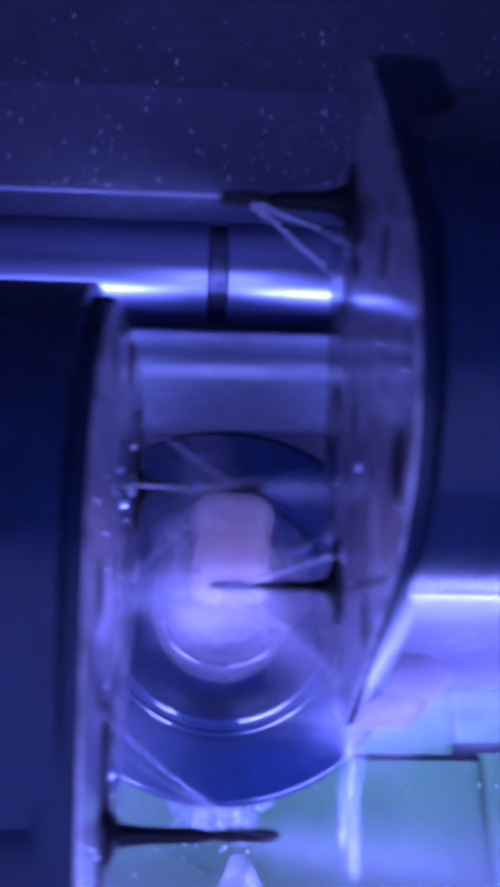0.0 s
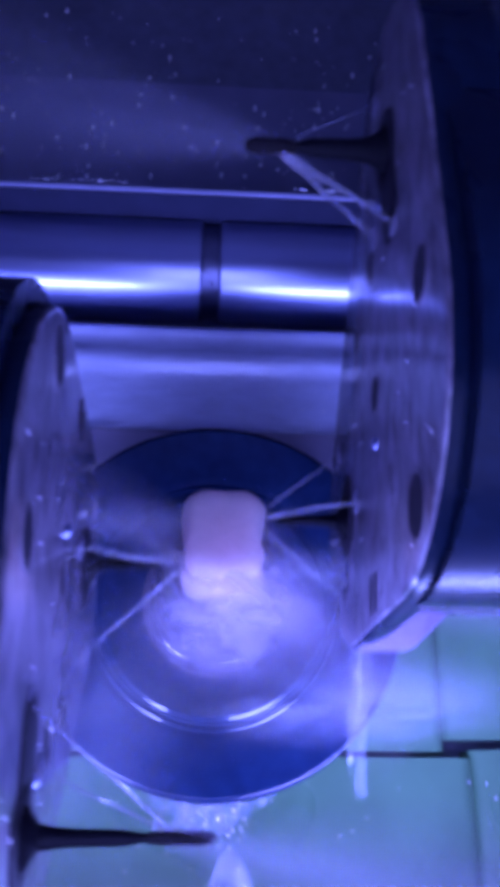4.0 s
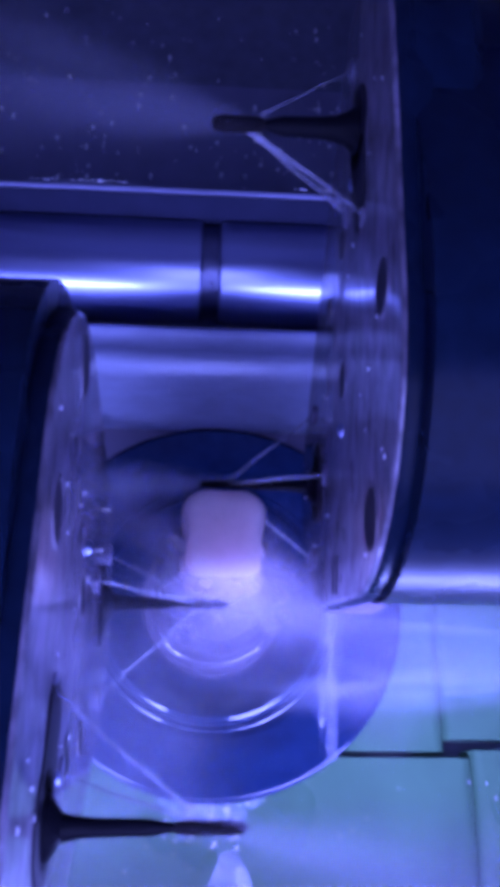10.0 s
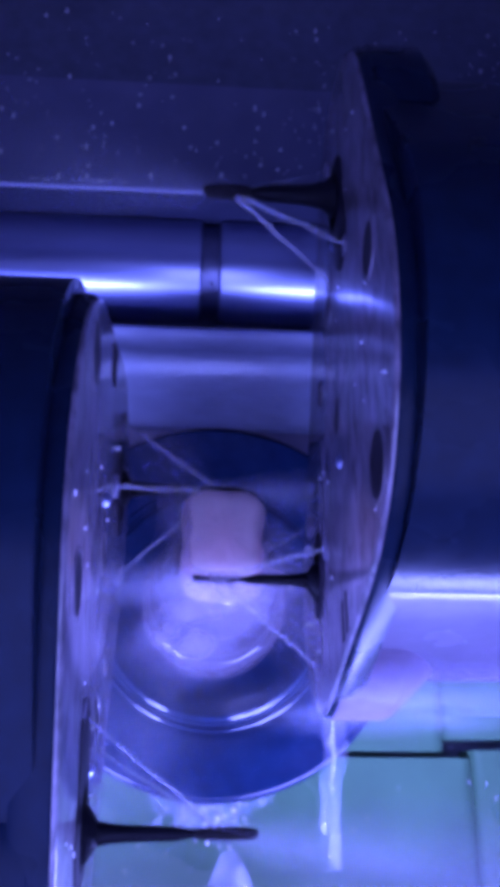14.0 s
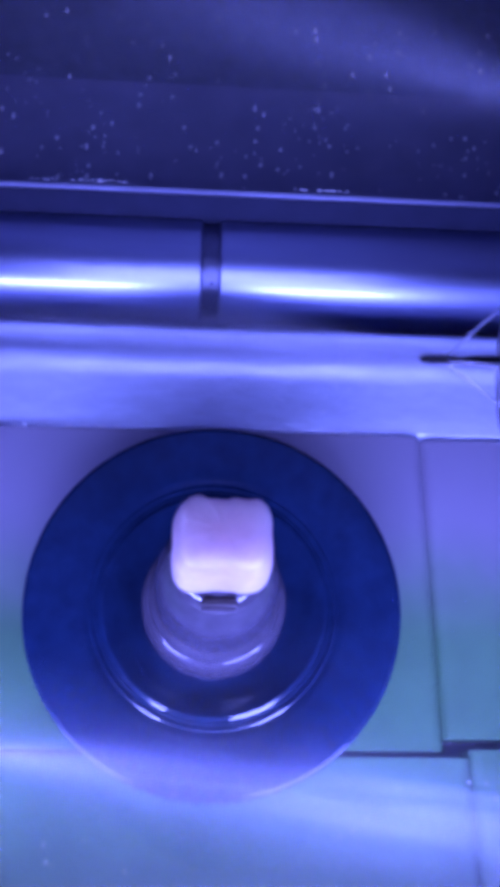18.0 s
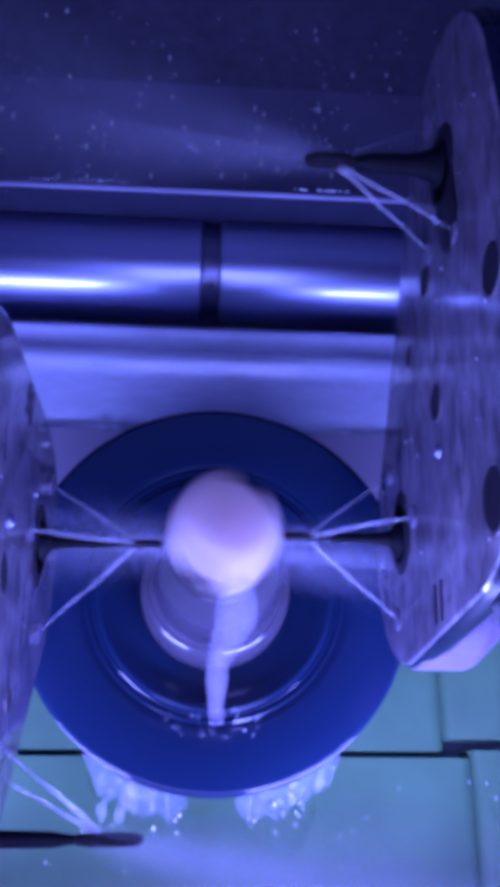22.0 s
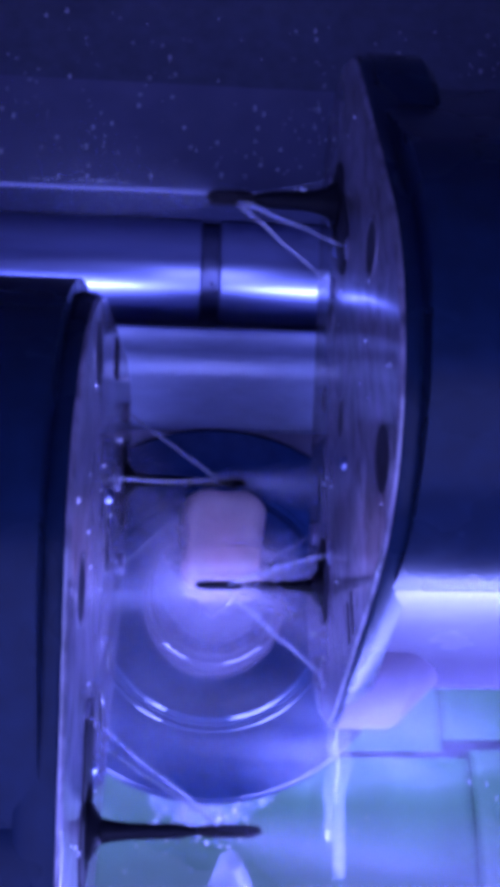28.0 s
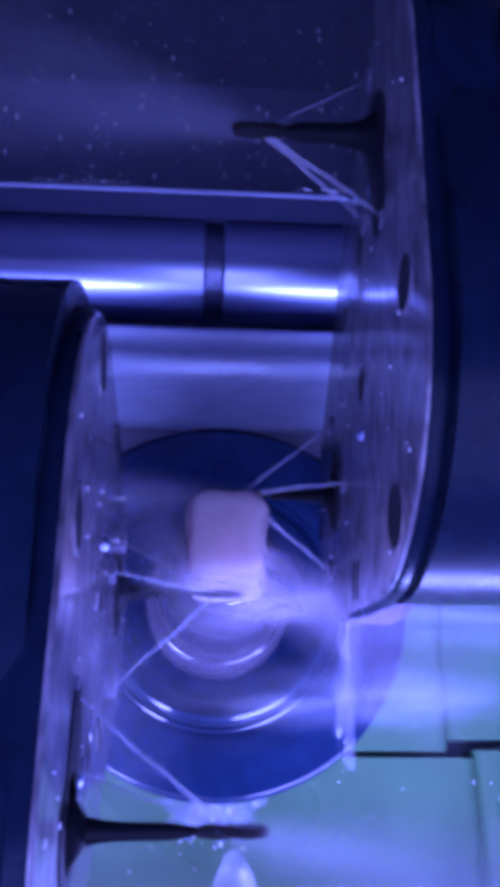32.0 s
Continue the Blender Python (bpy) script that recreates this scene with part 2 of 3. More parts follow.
def hull(circles, n=64):
    """Outline round several circles (y, z, radius), in mm."""
    pts = sorted({(round(y + r * math.cos(2 * math.pi * i / n), 4), round(z + r * math.sin(2 * math.pi * i / n), 4))
                  for y, z, r in circles for i in range(n)})

    def half(seq):
        out = []
        for p in seq:
            while len(out) > 1 and ((out[-1][0] - out[-2][0]) * (p[1] - out[-2][1]) - (out[-1][1] - out[-2][1]) * (p[0] - out[-2][0])) <= 0:
                out.pop()
            out.append(p)
        return out[:-1]
    return half(pts) + half(pts[::-1])


def slab(bm, layers):
    """Stacks rings (x, outline) into one closed body along x; the outlines have as many points each."""
    rings = [[bm.verts.new((x * MM, y * MM, z * MM)) for y, z in o] for x, o in layers]
    for a, b in zip(rings, rings[1:]):
        for i in range(len(a)):
            j = (i + 1) % len(a)
            bm.faces.new((a[i], a[j], b[j], b[i]))
    bm.faces.new(rings[0])
    bm.faces.new(rings[-1])
    return bm


def grow(outline, d):
    """Moves an outline outwards by d mm."""
    out, n = [], len(outline)
    for i in range(n):
        (ax, ay), (bx, by) = outline[i - 1], outline[(i + 1) % n]
        tx, ty = bx - ax, by - ay
        k = math.hypot(tx, ty) or 1
        out.append((outline[i][0] + d * ty / k, outline[i][1] - d * tx / k))
    return out


def rod(bm, a, b, r0, r1, seg=10, wob=0.0, steps=8):
    """A round strand from a to b, in mm."""
    a, b = Vector(a), Vector(b)
    q = (b - a).to_track_quat("Z", "Y").to_matrix()
    rings = []
    for k in range(steps + 1):
        t = k / steps
        c = a.lerp(b, t)
        c = c + q @ Vector((wob * noise.noise(c * 0.35), wob * noise.noise(c * 0.35 + Vector((9, 3, 1))), 0))
        r = (r0 + (r1 - r0) * t) * (1 + (0.25 * noise.noise(c * 0.8) if wob else 0))
        rings.append([bm.verts.new((c + q @ Vector((r * math.cos(2 * math.pi * i / seg), r * math.sin(2 * math.pi * i / seg), 0))) * MM)
                      for i in range(seg)])
    for u, v in zip(rings, rings[1:]):
        for i in range(seg):
            j = (i + 1) % seg
            bm.faces.new((u[i], u[j], v[j], v[i]))
    bm.faces.new(rings[0])
    bm.faces.new(rings[-1])
    return bm


def flow(bm, pts, radii, seg=16, steps=40):
    """A smooth stream along the points, in mm, with its own radius at each."""
    pts = [Vector(p) for p in pts]
    rings = []
    for k in range(steps + 1):
        t = k / steps * (len(pts) - 1)
        i = min(int(t), len(pts) - 2)
        f = t - i
        p0, p1, p2, p3 = pts[max(i - 1, 0)], pts[i], pts[i + 1], pts[min(i + 2, len(pts) - 1)]
        c = 0.5 * (2 * p1 + (p2 - p0) * f + (2 * p0 - 5 * p1 + 4 * p2 - p3) * f * f + (3 * p1 - p0 - 3 * p2 + p3) * f ** 3)
        ease = f * f * (3 - 2 * f)
        r = (radii[i] * (1 - ease) + radii[i + 1] * ease) * (1 + 0.12 * noise.noise(c * 0.6))
        q = (p2 - p1).to_track_quat("Z", "Y").to_matrix()
        rings.append([bm.verts.new((c + q @ Vector((r * math.cos(2 * math.pi * j / seg), r * math.sin(2 * math.pi * j / seg), 0))) * MM) for j in range(seg)])
    for u, v in zip(rings, rings[1:]):
        for j in range(seg):
            bm.faces.new((u[j], u[(j + 1) % seg], v[(j + 1) % seg], v[j]))
    bm.faces.new(rings[0])
    bm.faces.new(rings[-1])
    return bm


def drop(bm, c, r, squash=1.0):
    s = bmesh.ops.create_icosphere(bm, subdivisions=2, radius=r * MM)
    bmesh.ops.transform(bm, verts=s["verts"], matrix=Matrix.Translation(Vector(c) * MM) @ Matrix.Diagonal((1, 1, squash, 1)))


def fins(name, n, profile, material, parent, label, m):
    """Sheets that cross on the x axis, for airborne water; profile: (x, half width) in mm."""
    (x0, w0), (x1, w1) = profile
    for k in range(n):
        a = math.pi * (k + 0.5) / n
        c, s_ = math.cos(a), math.sin(a)
        bm = bmesh.new()
        bm.faces.new([bm.verts.new((x * MM, w * c * MM, w * s_ * MM)) for x, w in ((x0, w0), (x1, w1), (x1, -w1), (x0, -w0))])
        part(name, bm, material, parent, label, m=m)


# ---- chamber ----
def chamber():
    # Unseen shell: front opening sized for the fill, dark walls, paler floor for bounce.
    ch = tagged(new("chamber_shell"), "dark unseen chamber shell with a front opening for fill light", "machine housing", kind="structure")
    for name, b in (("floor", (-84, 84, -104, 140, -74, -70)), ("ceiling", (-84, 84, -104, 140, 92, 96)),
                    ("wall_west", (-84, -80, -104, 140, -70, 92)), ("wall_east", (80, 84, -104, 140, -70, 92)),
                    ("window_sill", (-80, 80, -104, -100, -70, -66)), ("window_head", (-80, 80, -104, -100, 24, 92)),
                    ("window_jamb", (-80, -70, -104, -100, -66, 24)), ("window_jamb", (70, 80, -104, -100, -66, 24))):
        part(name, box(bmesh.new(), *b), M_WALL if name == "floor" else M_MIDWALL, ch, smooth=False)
    return ch


def back_wall():
    """The machine's rear: dark upper sheet, ledge, bright lower band and teal panels with open joints."""
    e = tagged(new("back_wall"), "blue-lit rear wall of the chamber with ledge and teal panels", "machine wall", kind="structure")
    e.matrix_basis = TILT
    part("upper_sheet", box(bmesh.new(), -80, 80, 46.4, 49, 99.2, 150), M_DARKWALL, e, "dark speckled upper sheet", False)
    part("middle_sheet", box(bmesh.new(), -80, 80, 46, 49, 66, 99), M_MIDWALL, e, "smooth dark violet sheet", False)
    bm = bmesh.new()
    box(bm, -80, 80, 0, 24.5, 0, 0.5)
    part("ledge", bm, M_MIDWALL, e, "thin sloping sheet-metal ledge", m=pose(0, 26 * MM, 59.6 * MM, 37.5, 0, 0))
    bm = bmesh.new()
    rod(bm, (-80, 26, 59.7), (80, 26, 59.7), 0.2, 0.2, 12)
    part("ledge_bead", bm, M_WALL, e, "bright rolled edge")
    # Added sheet, no real part: it carries the shade between ledge and bar.
    part("ledge_underside", box(bmesh.new(), -80, 80, 0, 5.2, 0, 0.4), M_LEDGE_SHADE, e, "added dark sheet for the shade between ledge and bar", False, pose(0, 26.2 * MM, 59.3 * MM, -20, 0, 0))
    part("recess", box(bmesh.new(), -80, 80, 46, 49, 40, 65), M_WALL, e, "blue-grey sheet behind the bar", False)
    profile = [(36.5 - (z - 27.7) * 0.2126 + dy, z) for z, dy in (
        (26.7, 2.2), (27.0, 0.7), (27.25, 0.15), (27.7, 0), (31, -0.1), (34.2, -0.05), (35.2, -0.2), (35.9, -0.55), (36.6, -0.85), (37.3, -0.9), (38.2, -0.4),
        (39.3, 0.25), (40.4, 0.5), (40.9, 0.45), (41.3, 0.25), (41.7, 0.3), (42.1, 0.7), (42.6, 1.4), (44.0, 6.0), (44.0, 12.0), (26.7, 8.4))]
    bm = bmesh.new()
    cols = [[bm.verts.new((x * MM, (y + 0.10 * noise.noise(Vector((x * 0.16, z * 0.5, 0)))) * MM, z * MM)) for y, z in profile] for x in range(-80, 81, 2)]
    for u, v in zip(cols, cols[1:]):
        for k in range(len(profile)):
            bm.faces.new((u[k], v[k], v[(k + 1) % len(profile)], u[(k + 1) % len(profile)]))
    part("lower_band", bm, M_BAND, e, "pale wet band with rounded beads below the bar")
    for b in ((-80, 29.4, 35.6, 40, -15.7, 26.6), (29.0, 80, 36.4, 40.4, -14.2, 26.6),
              (-80, 32.4, 34.8, 39, -70, -16.5), (32.0, 80, 35.4, 39.6, -70, -15.5)):
        bm = box(bmesh.new(), *b)
        seam = [g for g in bm.edges if all(abs(v.co.y - b[2] * MM) < 1e-6 and abs(v.co.x - (b[1] if b[0] < 0 else b[0]) * MM) < 1e-6 for v in g.verts)]
        bmesh.ops.bevel(bm, geom=seam, offset=1.9 * MM, segments=5, affect="EDGES", profile=0.5)
        part("panel", bm, M_TEAL, e, smooth=True)
    part("joint_backing", box(bmesh.new(), -80, 80, 40.2, 42, -75, 30), M_DARKWALL, e, "dark gap behind the panels", False)
    return e


def guide_bar():
    e = thing("guide_bar", "polished steel guide bar with a dark ring groove", "guide bar", m=TILT)
    for x0, x1 in ((-80, -2.2), (0.2, 80)):
        bm = bmesh.new()
        lathe(bm, [(x0, 7.6), (x0 + 0.3, 8.0), (x1 - 0.3, 8.0), (x1, 7.6)], "X", 64, (0, 37, 54))
        part("bar", bm, M_CHROME, e)
    bm = bmesh.new()
    lathe(bm, [(-2.2, 7.3), (0.2, 7.3)], "X", 64, (0, 37, 54))
    part("ring_groove", bm, M_GROOVE, e, "dark recessed ring")
    return e


# ---- workpiece ----
def chuck():
    e = thing("work_spindle", "dark blue dished work spindle flange with a wet steel hub", "work spindle")
    bm = bmesh.new()
    lathe(bm, [(31, 6), (27.5, 20.6), (24.6, 21.9), (22.8, 22.2), (22.55, 22.15), (22.22, 21.7), (22.2, 21.5), (22.80, 15.9), (22.95, 15.3), (23.25, 14.75), (23.1, 14.5), (23.2, 14.35), (23.4, 14.0), (23.2, 13.75), (23.35, 13.6), (23.08, 13.15), (23.2, 12.7), (25.0, 11.4), (25.6, 9.2), (25.7, 6)], "Y", 96)
    part("flange", bm, M_DISC, e)
    bm = bmesh.new()
    lathe(bm, [(26.5, 8.6), (21.5, 8.4), (20.6, 8.0), (20.3, 7.6), (18.4, 7.4), (18.0, 7.0), (17.8, 4.5)], "Y", 64)
    part("hub", bm, M_HUB, e, "wet steel clamping hub")
    bm = bmesh.new()
    lathe(bm, [(60, 5.5), (33, 5.5)], "Y", 32)
    part("shaft", bm, M_STEEL, e)
    return e


def crown():
    """Half-ground ceramic crown on its mandrel; local y runs along the work axis."""
    e = thing("dental_crown_blank", "half-ground lilac ceramic crown blank on a metal mandrel", "dental crown")
    bm = bmesh.new()
    seg, rings = 64, []
    for y, k in ((5.2, 0.35), (5.0, 0.62), (4.3, 0.86), (3.2, 0.97), (1.5, 1.0), (-0.5, 1.0), (-1.4, 0.99), (-2.1, 0.97), (-2.6, 0.935), (-3.0, 0.90), (-3.5, 0.88), (-4.2, 0.86), (-4.7, 0.81), (-4.98, 0.73), (-5.08, 0.6), (-5.05, 0.4), (-4.98, 0.2)):
        ring = []
        for i in range(seg):
            a = 2 * math.pi * i / seg
            c, s = math.cos(a), math.sin(a)
            q = (abs(c) ** 4.8 + abs(s) ** 4.8) ** (-1 / 4.8)
            x, z = 4.75 * q * c, 4.0 * q * s
            if s > 0.3:
                z -= 0.6 * math.exp(-((x - 0.3) / 0.8) ** 2) * k
                z += 0.22 * math.sin(x * 1.7 + 0.6)
            if s < -0.3:
                z += 0.3 * math.exp(-(x / 1.8) ** 2)
            w = 0.10 * noise.noise(Vector((x, y, z)) * 0.7) + 0.06 * noise.noise(Vector((x, y, z)) * 2.3)
            ring.append(bm.verts.new(((x * k + w) * MM, (y + w) * MM, (z * k + w) * MM)))
        rings.append(ring)
    for a, b in zip(rings, rings[1:]):
        for i in range(seg):
            bm.faces.new((a[i], a[(i + 1) % seg], b[(i + 1) % seg], b[i]))
    bm.faces.new(rings[0])
    bm.faces.new(rings[-1])
    part("crown", bm, M_CERAMIC, e, "smooth lilac ceramic with notched cusps")
    bm = bmesh.new()
    lathe(bm, [(18, 3.2), (17.9, 6.9), (12.5, 6.7), (9.0, 6.2), (7.4, 5.2), (6.9, 5.0), (6.6, 4.4), (5.6, 3.8), (4.2, 3.4)], "Y", 48)
    part("mandrel", bm, M_HUB, e, "stepped metal mandrel")
    for side in (-1, 1):
        bm = bmesh.new()
        box(bm, -1.8, 1.8, 4.9, 7.7, side * 4.2 - 0.5, side * 4.2 + 0.5, 0.3)
        part("clamp_notch", bm, M_NOTCH, e, "brownish notch in the mandrel")
    return e


# ---- tool units ----
ACTIVE, OTHER = (22.05, -6.8), (0.0, 18.9)
TOOL = 11.4


def tool_unit(label, slim_other):
    """One swinging drive with two grinding tools; its axis is local x, tools point to -x."""
    e = thing("grinding_unit", label, "grinding unit", "pair of grinding units")
    wide = [(*ACTIVE, 12.0), (*OTHER, 12.0), (2.7, 0, 17.4)]
    slim = [(*ACTIVE, 8.5), (*OTHER, 9.7), (0.3, 0, 17.4)]
    o = hull(wide)
    bm = bmesh.new()
    slab(bm, [(0.0, grow(o, -0.75)), (0.05, grow(o, -0.5)), (0.16, grow(o, -0.38)), (0.3, grow(o, -0.34))])
    part("face_plate", bm, M_FACE, e, "wet scratched grey polymer face plate")
    n = len(o)
    bm = bmesh.new()
    slab(bm, [(0.28, grow(o, -0.36)), (0.6, grow(o, -0.1)), (1.5, grow(o, -0.1)), (2.6, grow(o, -0.5))])
    part("bezel", bm, M_HOUSING, e, "satin black backing plate")
    rng = random.Random(21 if slim_other else 17)
    bm = bmesh.new()
    for _ in range(24):
        k, f = rng.randrange(n), math.sqrt(rng.random()) * 0.93
        drop(bm, (-0.04, o[k][0] * f + 4.5 * (1 - f), o[k][1] * f + 2.5 * (1 - f)), rng.choice((0.05, 0.06, 0.08, 0.11)), rng.uniform(1, 2.6))
    tagged(part("wet_film", bm, M_DROP, e, "water droplets clinging to the face plate"), kind="stuff")
    o = hull(slim)
    bm = bmesh.new()
    slab(bm, [(1.3, o), (70, o)])
    part("drum", bm, M_HOUSING, e, "glossy black drum housing")
    # Added cover: paints the lamp-lit underside that the black drum would not show.
    bm = bmesh.new()
    under = hull([(*ACTIVE, 8.75), (2.5, -5.5, 11.8)], 96)
    slab(bm, [(1.6, under), (70, under)])
    part("spindle_housing", bm, M_LIT_UNDERSIDE, e, "added violet cover for the lit underside of the drum")
    for y, z in (ACTIVE, OTHER):
        bm = bmesh.new()
        lathe(bm, [(0.5, 11.6), (0.8, 12.0), (1.4, 12.1), (5.2, 12.1), (5.9, 11.8), (9.4, 8.5)] if y else [(1.2, 11.8), (1.5, 12.1), (5.4, 12.1), (6.2, 11.4)], "X", 64, (0, y, z))
        # Collar at the active tool gets the painted lit colour, the other stays black.
        part("spindle_collar", bm, M_LIT_COLLAR if y else M_HOUSING, e)
        bm = bmesh.new()
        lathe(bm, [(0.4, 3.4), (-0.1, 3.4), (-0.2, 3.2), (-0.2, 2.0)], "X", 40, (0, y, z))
        part("collet_ring", bm, M_RECESS_DARK, e)
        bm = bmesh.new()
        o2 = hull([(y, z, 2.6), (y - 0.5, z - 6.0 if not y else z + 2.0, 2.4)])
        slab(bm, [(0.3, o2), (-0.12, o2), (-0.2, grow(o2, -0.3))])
        part("tool_slot", bm, M_RECESS_DARK, e, "dark slot plate round the tool")
        k = 0.62 if y or slim_other else 1.0
        bm = bmesh.new()
        lathe(bm, [(0.3, 2.0), (-0.4, 1.8), (-1.1, 1.25 * k), (-1.9, 1.0 * k), (-3.0, 0.85 * k), (-6.0, 0.75 * k), (-6.9, 0.5 * k), (-7.4, 0.4 * k)], "X", 28, (0, y, z))
        bur = part("bur_shank", bm, M_STEEL, e, "dark flared steel shank")
        bm = bmesh.new()
        lathe(bm, [(-7.2, 0.36 * k), (-7.5, 0.56 * k), (-8.3, 0.68 * k), (-10.5, 0.66 * k), (-11.15, 0.52 * k), (-TOOL, 0.25 * k)], "X", 24, (0, y, z), 0.05)
        part("diamond_tip", bm, M_GRIT, bur, "tapered diamond-coated tip")
        for dy, dz, jr in (((3.6, 7.6, 0.8), (-5.0, 0.6, 1), (3.4, -7.0, 1)) if y else ((-1.5, -7.4, 0.6), (5.5, -4.8, 0.55)) if slim_other else ((3.0, 6.6, 0.45), (-1.5, -7.4, 0.9), (5.5, -4.8, 0.8))):
            bm = bmesh.new()
            lathe(bm, [(0.2, 1.1), (-0.15, 1.0), (-0.2, 0.5)], "X", 16, (0, y + dy, z + dz))
            part("nozzle", bm, M_RIM, e)
            bm = bmesh.new()
            rod(bm, (0, y + dy, z + dz), (-8.6, y + dy * 0.06, z + dz * 0.06), 0.13 * jr, 0.26 * jr, 10, 0.15, 10)
            part("water_jet", bm, M_JET, e, "thin clear cooling water jet")
        if y:
            fins("spray_plume", 3, [(0.5, 1.4), (-58, 14.2)], M_PLUME, e, "fine water spray flung off the tool", pose(-8.8 * MM, y * MM, z * MM, 0, 0, -9))
        else:
            fins("spray_fan", 3, [(0.5, 1.4), (-44, 17.2)], M_FAN, e, "wide fan of fine water spray", pose(-8.8 * MM, y * MM, z * MM, 0, 13, -6))
    # Raised discs, not holes: the recess shade is only their dark colour.
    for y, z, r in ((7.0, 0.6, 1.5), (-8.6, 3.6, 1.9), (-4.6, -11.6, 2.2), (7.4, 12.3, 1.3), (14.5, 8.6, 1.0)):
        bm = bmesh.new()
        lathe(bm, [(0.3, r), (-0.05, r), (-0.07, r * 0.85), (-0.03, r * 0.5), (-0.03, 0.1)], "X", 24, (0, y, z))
        part("screw_recess", bm, M_RECESS_DARK, e, "dark disc for the shade in a screw recess")
        bm = bmesh.new()
        lathe(bm, [(0.2, r * 1.22), (-0.05, r * 1.18), (-0.10, r * 1.05), (0.0, r * 0.96)], "X", 24, (0, y, z))
        part("screw_rim", bm, M_FACE, e)
    # Raised bars whose dark colour stands for the shade inside two slits.
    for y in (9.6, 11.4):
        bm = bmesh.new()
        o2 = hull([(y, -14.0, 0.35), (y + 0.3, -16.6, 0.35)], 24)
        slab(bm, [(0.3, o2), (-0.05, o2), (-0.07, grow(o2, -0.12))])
        part("vent_slit", bm, M_RECESS_DARK, e, "narrow dark bar for the shade in a slit")
    for y, z in ((7.4, -3.6), (2.4, 15.4)):
        bm = bmesh.new()
        lathe(bm, [(0.1, 0.6), (-0.15, 0.55), (-0.35, 0.35), (-0.42, 0.1)], "X", 16, (0, y, z))
        part("pin", bm, M_CHROME, e, "small bright steel pin")
    return e


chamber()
back_wall()
guide_bar()
work_spindle = chuck()
crown_blank = crown()
unit_right = tool_unit("black grinding unit with wet face plate, thick and thin bur", False)
unit_left = tool_unit("black grinding unit with wet face plate and two thin burs", True)

# ---- loose water ----
def droplets():
    rng = random.Random(4)
    bm = bmesh.new()
    centres = [(rng.uniform(-40, 62), rng.uniform(77, 114)) for _ in range(26)]
    for _ in range(260):
        cx, cz = rng.choice(centres)
        x, z = (cx + rng.gauss(0, 3.0), cz + rng.gauss(0, 3.0)) if rng.random() < 0.6 else (rng.uniform(-40, 62), rng.uniform(76, 116))
        drop(bm, (x, 45.9, z), rng.choice((0.10, 0.12, 0.15, 0.19, 0.32)), rng.uniform(0.7, 2.4))
    for _ in range(34):
        drop(bm, (rng.uniform(-30, 44), 34.72, rng.uniform(-34, -17)), rng.uniform(0.05, 0.13), rng.uniform(1, 2.6))
    tagged(part("water_droplets", bm, M_DROP, None, "", m=TILT), "scattered water droplets clinging to the rear wall", "water drops", kind="stuff")
    bm = bmesh.new()
    for x0, x1, y, z, n in ((-27, -13, 25.8, 60.8, 24), (9, 19, 25.8, 60.8, 20), (-28, -25.5, 35.5, 26.8, 4), (-22, -13, 35.5, 26.8, 9),
                            (6.4, 12, 35.5, 26.8, 6), (15.8, 23.6, 35.5, 26.8, 9)):
        for _ in range(n):
            r = rng.uniform(0.07, 0.14) if y < 30 else rng.uniform(0.10, 0.19)
            q = bmesh.ops.create_icosphere(bm, subdivisions=2, radius=r * MM)
            bmesh.ops.transform(bm, verts=q["verts"], matrix=Matrix.Translation(Vector((rng.uniform(x0, x1), y + rng.uniform(-0.25, 0.1), z)) * MM)
                                @ Matrix.Diagonal((rng.uniform(1.2, 3.4), 1, 0.8, 1)))
    for x0, x1, z0, z1, n in ((8, 23, 30, 35.2, 70), (-28, -14, 30, 35, 26), (-36, 56, 28.5, 42, 60)):
        for _ in range(n):
            x, z = rng.uniform(x0, x1), rng.uniform(z0, z1)
            drop(bm, (x, 36.34 - (z - 27.7) * 0.2126, z), rng.uniform(0.07, 0.15), 0.8)
    tagged(part("glinting_droplets", bm, M_GLINT, None, "", m=TILT), "bright metallic beads for the water glints along the wall", "water drops", kind="stuff")


FALL = Vector((0, 0.545, -0.839))  # straight down, in the machine's frame


